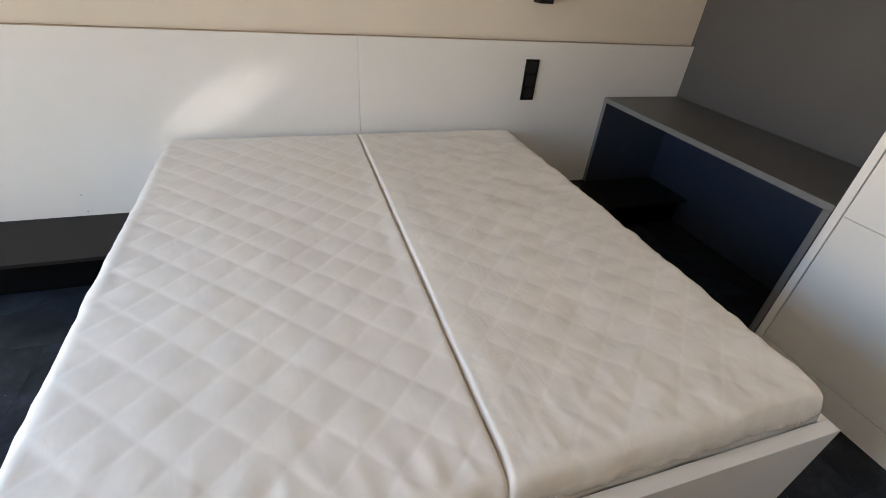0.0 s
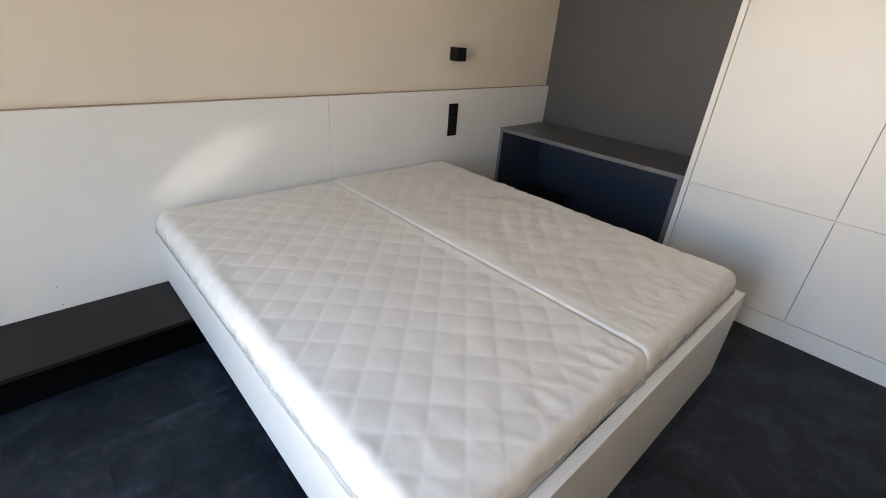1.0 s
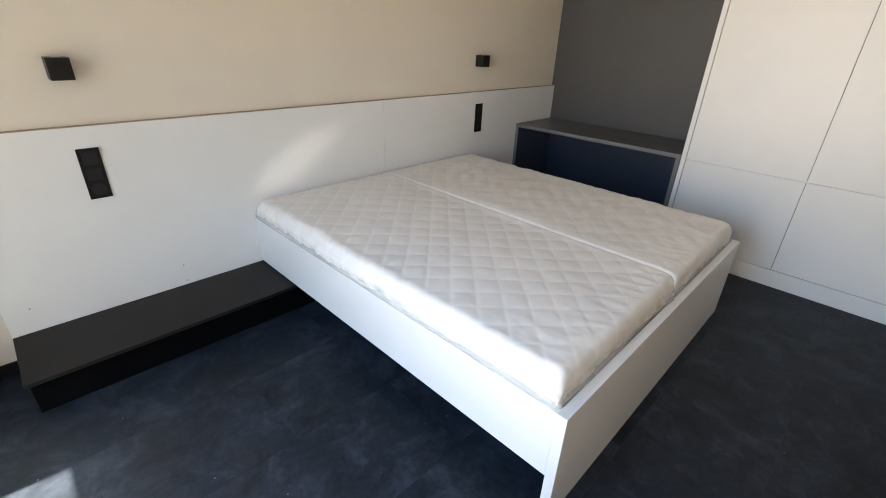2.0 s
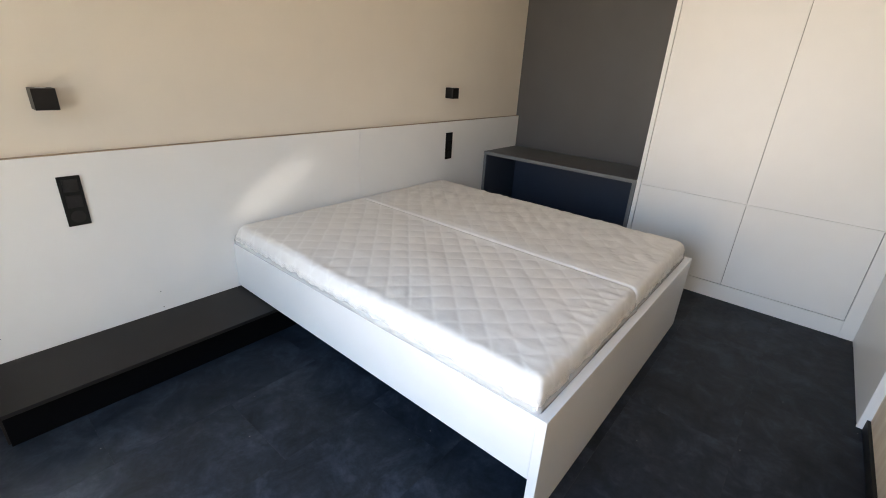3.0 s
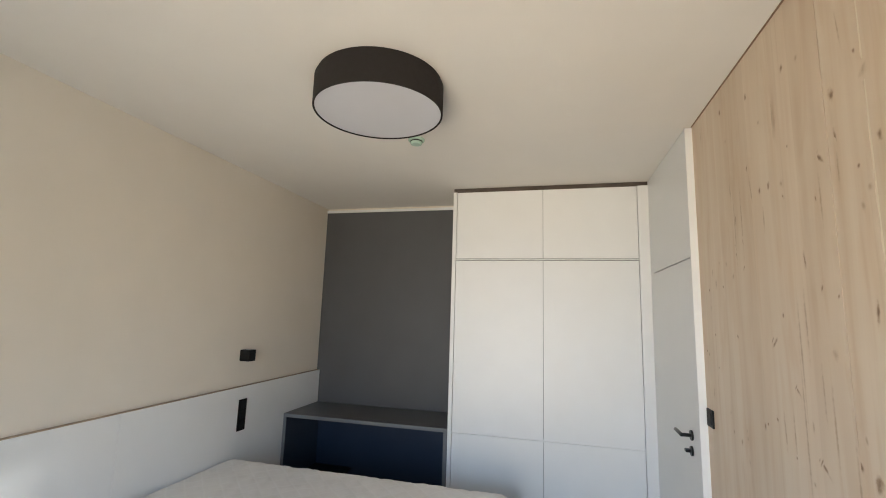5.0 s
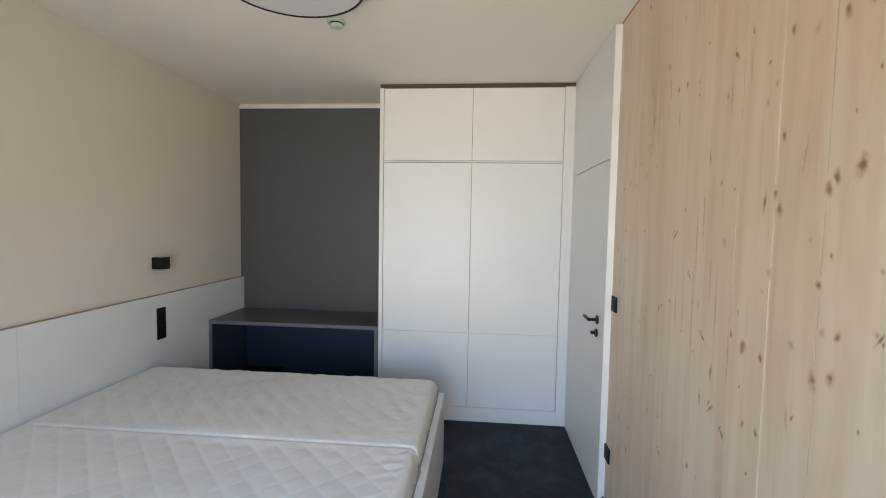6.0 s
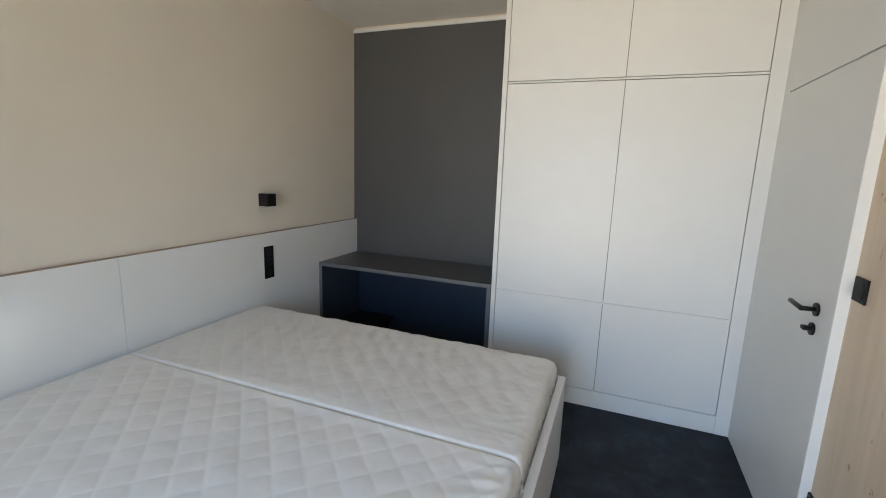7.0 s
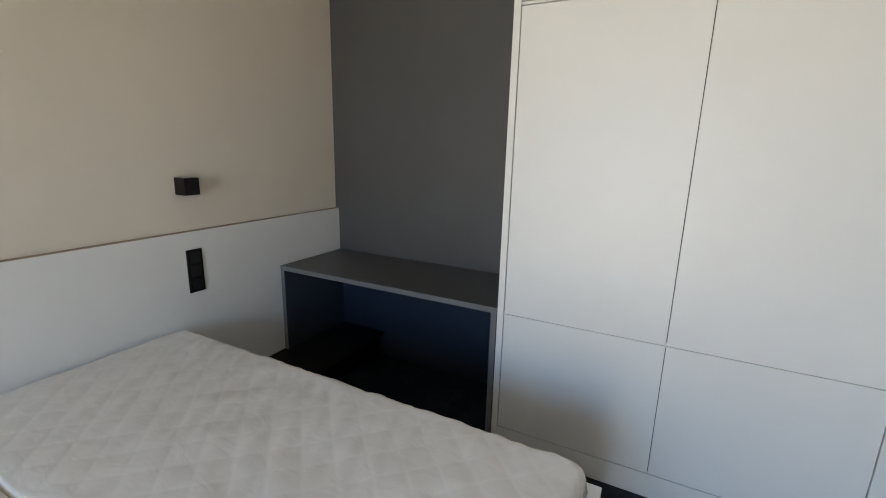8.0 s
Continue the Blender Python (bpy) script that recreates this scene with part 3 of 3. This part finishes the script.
# ---- wardrobe ----
ward = thing("wardrobe", 2.32, 0.12, 0, "tall white built-in wardrobe with handleless flat doors", "wardrobe")
WY0, WY1, WTOP = -0.637, 0.884, 2.667
part("side_panel", slab(WARD_X - 0.004, EAST_X, 0.853, WY1, 0.0, WTOP, 0.0015), LACQUER, ward)
part("filler_strip", slab(WARD_X - 0.004, EAST_X, WY0, -0.560, 0.0, WTOP, 0.0015), LACQUER, ward)
part("plinth", slab(WARD_X - 0.002, WARD_X + 0.03, -0.560, 0.853, 0.0, 0.116, 0.001), LACQUER, ward)
# carcass is coloured dark so that the door gaps read as shaded
part("carcass", slab(WARD_X + 0.02, EAST_X, -0.560, 0.853, 0.0, WTOP - 0.002), DARK_GAP, ward, "carcass darkened to paint the shade in the door gaps")
part("grip_rail", slab(WARD_X + 0.003, WARD_X + 0.02, -0.560, 0.853, 2.0895, 2.1005, 0.001), LACQUER, ward, "white recessed grip rail")
part("seat_rail", slab(WARD_X + 0.008, WARD_X + 0.02, -0.560, 0.853, 0.72, 0.74, 0.001), LACQUER, ward)
for y0, y1 in ((-0.5565, 0.1450), (0.1480, 0.8495)):
    for name, z0, z1 in (("drawer_front", 0.120, 0.7275), ("tall_door", 0.7305, 2.084), ("upper_door", 2.104, WTOP - 0.004)):
        part(name, slab(WARD_X, WARD_X + 0.018, y0, y1, z0, z1, 0.0012), LACQUER, ward)
# strip closes the gap below the ceiling; its shade is put into the colour
structure("trim_1", slab(WARD_X + 0.01, EAST_X, WY0, WY1, WTOP, CEIL_Z), SHADE_GAP, "dark strip painting the shaded gap above the wardrobe", "trim")


# ---- door ----
DOOR_Y = -0.637
door = thing("door_1", 1.5, DOOR_Y, 0, "closed white flush full-height door with black lever handle", "door", "structure")
part("casing", slab(1.045, 1.060, WOOD_Y - 0.02, DOOR_Y + 0.002, 0.0, CEIL_Z - 0.005, 0.002), DOOR_WHITE, door)
leaf = part("leaf", slab(1.0605, 1.955, WOOD_Y - 0.02, DOOR_Y, 0.004, 1.978, 0.0012), DOOR_WHITE, door)
part("transom_panel", slab(1.0605, 1.955, WOOD_Y - 0.02, DOOR_Y, 1.984, CEIL_Z - 0.005, 0.0012), DOOR_WHITE, door)
part("casing", slab(1.9555, EAST_X, WOOD_Y - 0.02, DOOR_Y, 0.0, CEIL_Z - 0.005, 0.001), DOOR_WHITE, door)
rose = part("rosette", drum(1.188, 1.053, DOOR_Y - 0.001, DOOR_Y + 0.009, 0.026, "y", 32, 0.001), BLACK_METAL, leaf, "round black rosette")
bm = drum(1.188, 1.053, DOOR_Y + 0.008, DOOR_Y + 0.058, 0.0095, "y", 20)
bar = drum(0, 0, 0, 0.128, 0.0095, "z", 20, 0.002)
bmesh.ops.rotate(bar, verts=bar.verts, cent=(0, 0, 0), matrix=Matrix.Rotation(radians(90), 3, "Y"))
bmesh.ops.translate(bar, verts=bar.verts, vec=(1.180, DOOR_Y + 0.052, 1.053))
me = bpy.data.meshes.new("tmp")
bar.to_mesh(me)
bar.free()
bm.from_mesh(me)
bpy.data.meshes.remove(me)
part("lever_handle", bm, BLACK_METAL, leaf, "straight black lever", True)
part("lock_rosette", drum(1.198, 0.972, DOOR_Y - 0.001, DOOR_Y + 0.009, 0.025, "y", 32, 0.001), BLACK_METAL, leaf)
part("thumb_turn", slab(1.190, 1.222, DOOR_Y + 0.009, DOOR_Y + 0.034, 0.964, 0.980, 0.004), BLACK_METAL, leaf, "black thumb turn")


# ---- ceiling ----
LX, LY, LR = 0.283, 0.843, 0.295
lamp = thing("ceiling_lamp", LX, LY, CEIL_Z, "round drum ceiling lamp with dark fabric shade, switched off", "ceiling lamp")
ring = bmesh.new()
rows = []
for radius, z in ((LR, CEIL_Z - 0.020), (LR, 2.549), (LR - 0.002, 2.546), (LR - 0.006, 2.546), (LR - 0.008, 2.549), (LR - 0.008, CEIL_Z - 0.020)):
    rows.append([ring.verts.new((LX + radius * math.cos(math.tau * k / 72), LY + radius * math.sin(math.tau * k / 72), z)) for k in range(72)])
for a, b in zip(rows, rows[1:]):
    for k in range(72):
        ring.faces.new((a[k], a[(k + 1) % 72], b[(k + 1) % 72], b[k]))
bmesh.ops.recalc_face_normals(ring, faces=ring.faces)
part("shade", ring, SHADE, lamp, "dark brown fabric drum shade", True)
part("canopy", drum(LX, LY, CEIL_Z - 0.022, CEIL_Z, LR - 0.009, "z", 72), SHADE, lamp)
part("diffuser", drum(LX, LY, 2.551, 2.556, LR - 0.009, "z", 72), DIFFUSER, lamp, "flat frosted diffuser")

alarm = thing("smoke_detector", 0.95, 0.876, CEIL_Z, "small round smoke detector with a pale green cast", "smoke detector")
part("base", drum(0.95, 0.876, CEIL_Z - 0.014, CEIL_Z, 0.05, "z", 36, 0.003), DETECTOR, alarm)
part("cap", drum(0.95, 0.876, CEIL_Z - 0.036, CEIL_Z - 0.014, 0.036, "z", 36, 0.008), DETECTOR, alarm)
part("sensor_slot", drum(0.95, 0.876, CEIL_Z - 0.020, CEIL_Z - 0.015, 0.0375, "z", 36), BLACK, alarm, "dark slot ring")


# ---- curtain by the window ----
cloth = bmesh.new()
lines = []
for k in range(61):
    f = k / 60
    x = -2.42 + 0.69 * f
    y = 2.265 + 0.03 * math.sin(f * 46) + 0.012 * math.sin(f * 17 + 1)
    lines.append([cloth.verts.new((x, y + 0.004 * math.sin(z * 3), z)) for z in (0.012, 0.6, 1.2, 1.8, 2.4, 2.66)])
for a, b in zip(lines, lines[1:]):
    for j in range(5):
        cloth.faces.new((a[j], b[j], b[j + 1], a[j + 1]))
bmesh.ops.solidify(cloth, geom=cloth.faces[:], thickness=0.002)
curtain = thing("curtain", -2.07, 2.265, 0, "white curtain gathered beside the terrace window", "curtain")
part("cloth", cloth, CURTAIN, curtain, "", True)
part("rail", slab(-2.5, -1.7, 2.255, 2.275, 2.66, CEIL_Z, 0.002), PVC, curtain, "white curtain rail")


# ---- spruce wall: boards and knots ----
wood_wall = thing("wall_boards", -0.8, WOOD_Y, 0, "pale knotty spruce board wall beside the door", "wall", "structure")
EDGES = [1.045] + [-0.278 + 0.166 * k for k in range(7, -15, -1)] + [WIN_X]
for a, b in zip(EDGES, EDGES[1:]):
    gap = 0.0036 if min(abs(a + 0.278), abs(b + 0.278)) < 1e-6 else 0.0
    part("board", slab(b + gap, a - gap, WOOD_Y - 0.022, WOOD_Y, 0.0, CEIL_Z, 0.0), SPRUCE, wood_wall)

# added strip draws the pale line along the board groove
part("filler_strip", slab(-0.2806, -0.2746, WOOD_Y - 0.02, WOOD_Y - 0.0006, 0.0, CEIL_Z, 0.0008), PALE_WOOD, wood_wall, "thin strip added to draw the pale line of the board joint")

eye_mesh = bpy.data.meshes.new("knot")
bm = bmesh.new()
bmesh.ops.create_circle(bm, cap_ends=True, segments=20, radius=1.0)
bmesh.ops.rotate(bm, verts=bm.verts, cent=(0, 0, 0), matrix=Matrix.Rotation(radians(-90), 3, "X"))
bm.to_mesh(eye_mesh)
bm.free()
eye_mesh.materials.append(KNOT)
streak_mesh = eye_mesh.copy()
streak_mesh.name = "streak"
streak_mesh.materials[0] = STREAK


def knot(x, z, wide, high, lean=0.0, faint=False):
    ob = new("streak" if faint else "knot", streak_mesh if faint else eye_mesh)
    ob.parent = wood_wall
    ob.matrix_parent_inverse = wood_wall.matrix_basis.inverted()
    ob.matrix_basis = pose(x, WOOD_Y + 0.0005 + 0.00001 * len(wood_wall.children), z, 0, lean, 0) @ Matrix.Diagonal((wide, 1, high, 1))


KNOTS = [(0.37, 2.53, 1), (0.64, 2.59, 1), (0.09, 2.49, 1), (-0.15, 2.27, 2), (0.4, 2.25, 1), (0.24, 2.13, 1), (0.31, 2.13, 1), (-0.31, 2.09, 1), (-0.47, 2.06, 2),
         (-0.53, 2.06, 2), (-0.58, 2.06, 2), (-0.3, 1.84, 1), (-0.28, 1.7, 1), (-0.3, 1.66, 2), (-0.47, 1.72, 2), (-0.45, 1.7, 2), (-0.53, 1.74, 3), (-0.44, 1.49, 1),
         (0.4, 1.28, 1), (-0.12, 1.3, 1), (-0.18, 1.28, 3), (-0.5, 1.39, 1), (-0.44, 1.28, 3), (-0.49, 1.3, 2), (-0.26, 1.27, 1), (0.84, 0.62, 1), (-0.26, 1.07, 1),
         (0.7, 0.63, 1), (0.72, 0.51, 1), (-0.2, 1.07, 1), (0.1, 0.78, 1)]
for x, z, big in KNOTS:
    knot(x, z, 0.011 + 0.0052 * big, 0.016 + 0.009 * big, 22 * math.sin(x * 40))
# slanting branch scars, upright slits, faint eyes, long resin streaks
SCARS = [(-0.07, 2.12, 2), (0.28, 1.58, 2), (0.15, 1.44, 1), (0.04, 1.25, 3), (-0.61, 1.4, 4), (-0.03, 1.04, 2), (-0.1, 0.99, 2), (0.34, 0.7, 1)]
for x, z, big in SCARS:
    knot(x, z, 0.012, 0.026 + 0.010 * big, 48 if math.sin(x * 57) > -0.2 else -48)
    knot(x + 0.012, z + 0.012, 0.007, 0.012 + 0.006 * big, -35)
SLITS = [(-0.15, 2.15, 1), (0.05, 1.84, 2), (0.81, 1.82, 1), (-0.24, 1.68, 2), (-0.02, 1.15, 2), (0.04, 1.05, 2), (0.54, 2.06, 2)]
for x, z, big in SLITS:
    knot(x, z, 0.011, 0.024 + 0.012 * big, 8 * math.sin(x * 31))
EYES = [(-0.0, 2.47, 1), (0.15, 2.11, 1), (-0.26, 1.98, 1), (-0.23, 1.94, 1), (0.67, 1.9, 1), (-0.06, 1.57, 2), (-0.41, 1.59, 1), (-0.27, 1.5, 1), (0.7, 1.19, 1),
        (-0.37, 1.34, 2), (0.96, 1.49, 1), (-0.46, 1.39, 1), (0.62, 1.17, 1), (0.6, 1.84, 1), (-0.28, 2.27, 2), (-0.39, 2.06, 2)]
for x, z, big in EYES:
    knot(x, z, 0.010 + 0.006 * big, 0.013 + 0.009 * big, 30 * math.sin(z * 30), True)
STREAKS = [(0.12, 1.32, 0.43), (-0.03, 1.37, 0.23), (0.19, 1.3, 0.15), (0.55, 2.04, 0.29), (0.07, 1.65, 0.19), (0.08, 1.35, 0.03), (-0.61, 1.68, 0.39), (0.01, 1.46, 0.17), (0.11, 1.56, 0.32),
           (0.48, 2.06, 0.27), (-0.11, 1.23, 0.23), (-0.06, 2.0, 0.15), (-0.15, 2.06, 0.09), (0.29, 2.02, 0.08)]
for x, z, half in STREAKS:
    knot(x, z, 0.010, half, 0.6, True)
rng = random.Random(5)
for _ in range(90):
    x, z = rng.uniform(-2.6, 1.0), rng.uniform(0.15, 2.65)
    if -0.65 < x < 1.0 and z > 0.5:
        continue
    size = rng.choice((0.009, 0.012, 0.016))
    knot(x, z, size * rng.uniform(0.8, 1.1), size * rng.uniform(1.0, 1.7), rng.uniform(-35, 35))
for _ in range(46):
    knot(rng.uniform(-0.65, 1.0), rng.uniform(0.3, 2.62), rng.uniform(0.007, 0.011), rng.uniform(0.010, 0.019), rng.uniform(-45, 45))
for _ in range(26):
    knot(rng.uniform(-1.0, 0.95), rng.uniform(0.4, 2.6), rng.uniform(0.006, 0.011), rng.uniform(0.010, 0.022), rng.uniform(-50, 50), True)
for _ in range(30):
    knot(rng.uniform(-2.4, 1.0), rng.uniform(0.3, 2.6), rng.uniform(0.006, 0.012), rng.uniform(0.03, 0.12), rng.uniform(-8, 8), True)


# ---- floor tiles ----
floor = structure("floor", slab(WIN_X - 0.3, EAST_X + 0.1, WOOD_Y - 0.1, WALL_Y + 0.1, -0.1, -0.0012), JOINT, "dark anthracite stone-look vinyl tile floor", "floor")
LONG, WIDE = 0.914, 0.457
tiles = {}
row = 0
y = WOOD_Y
while y < WALL_Y - 0.001:
    y1 = min(y + WIDE, WALL_Y)
    x = WIN_X - (row % 2) * LONG / 2
    while x < EAST_X:
        a, b = max(x, WIN_X), min(x + LONG, EAST_X)
        if b - a > 0.01:
            key = (round(b - a, 4), round(y1 - y, 4))
            if key not in tiles:
                bm = slab(-key[0] / 2 + 0.0003, key[0] / 2 - 0.0003, -key[1] / 2 + 0.0003, key[1] / 2 - 0.0003, -0.004, 0.0)
                tiles[key] = bpy.data.meshes.new("tile")
                bm.to_mesh(tiles[key])
                bm.free()
                tiles[key].materials.append(FLOOR)
            ob = new("tile", tiles[key])
            ob.parent = floor
            ob.location = ((a + b) / 2, (y + y1) / 2, 0.0)
        x += LONG
    y += WIDE
    row += 1
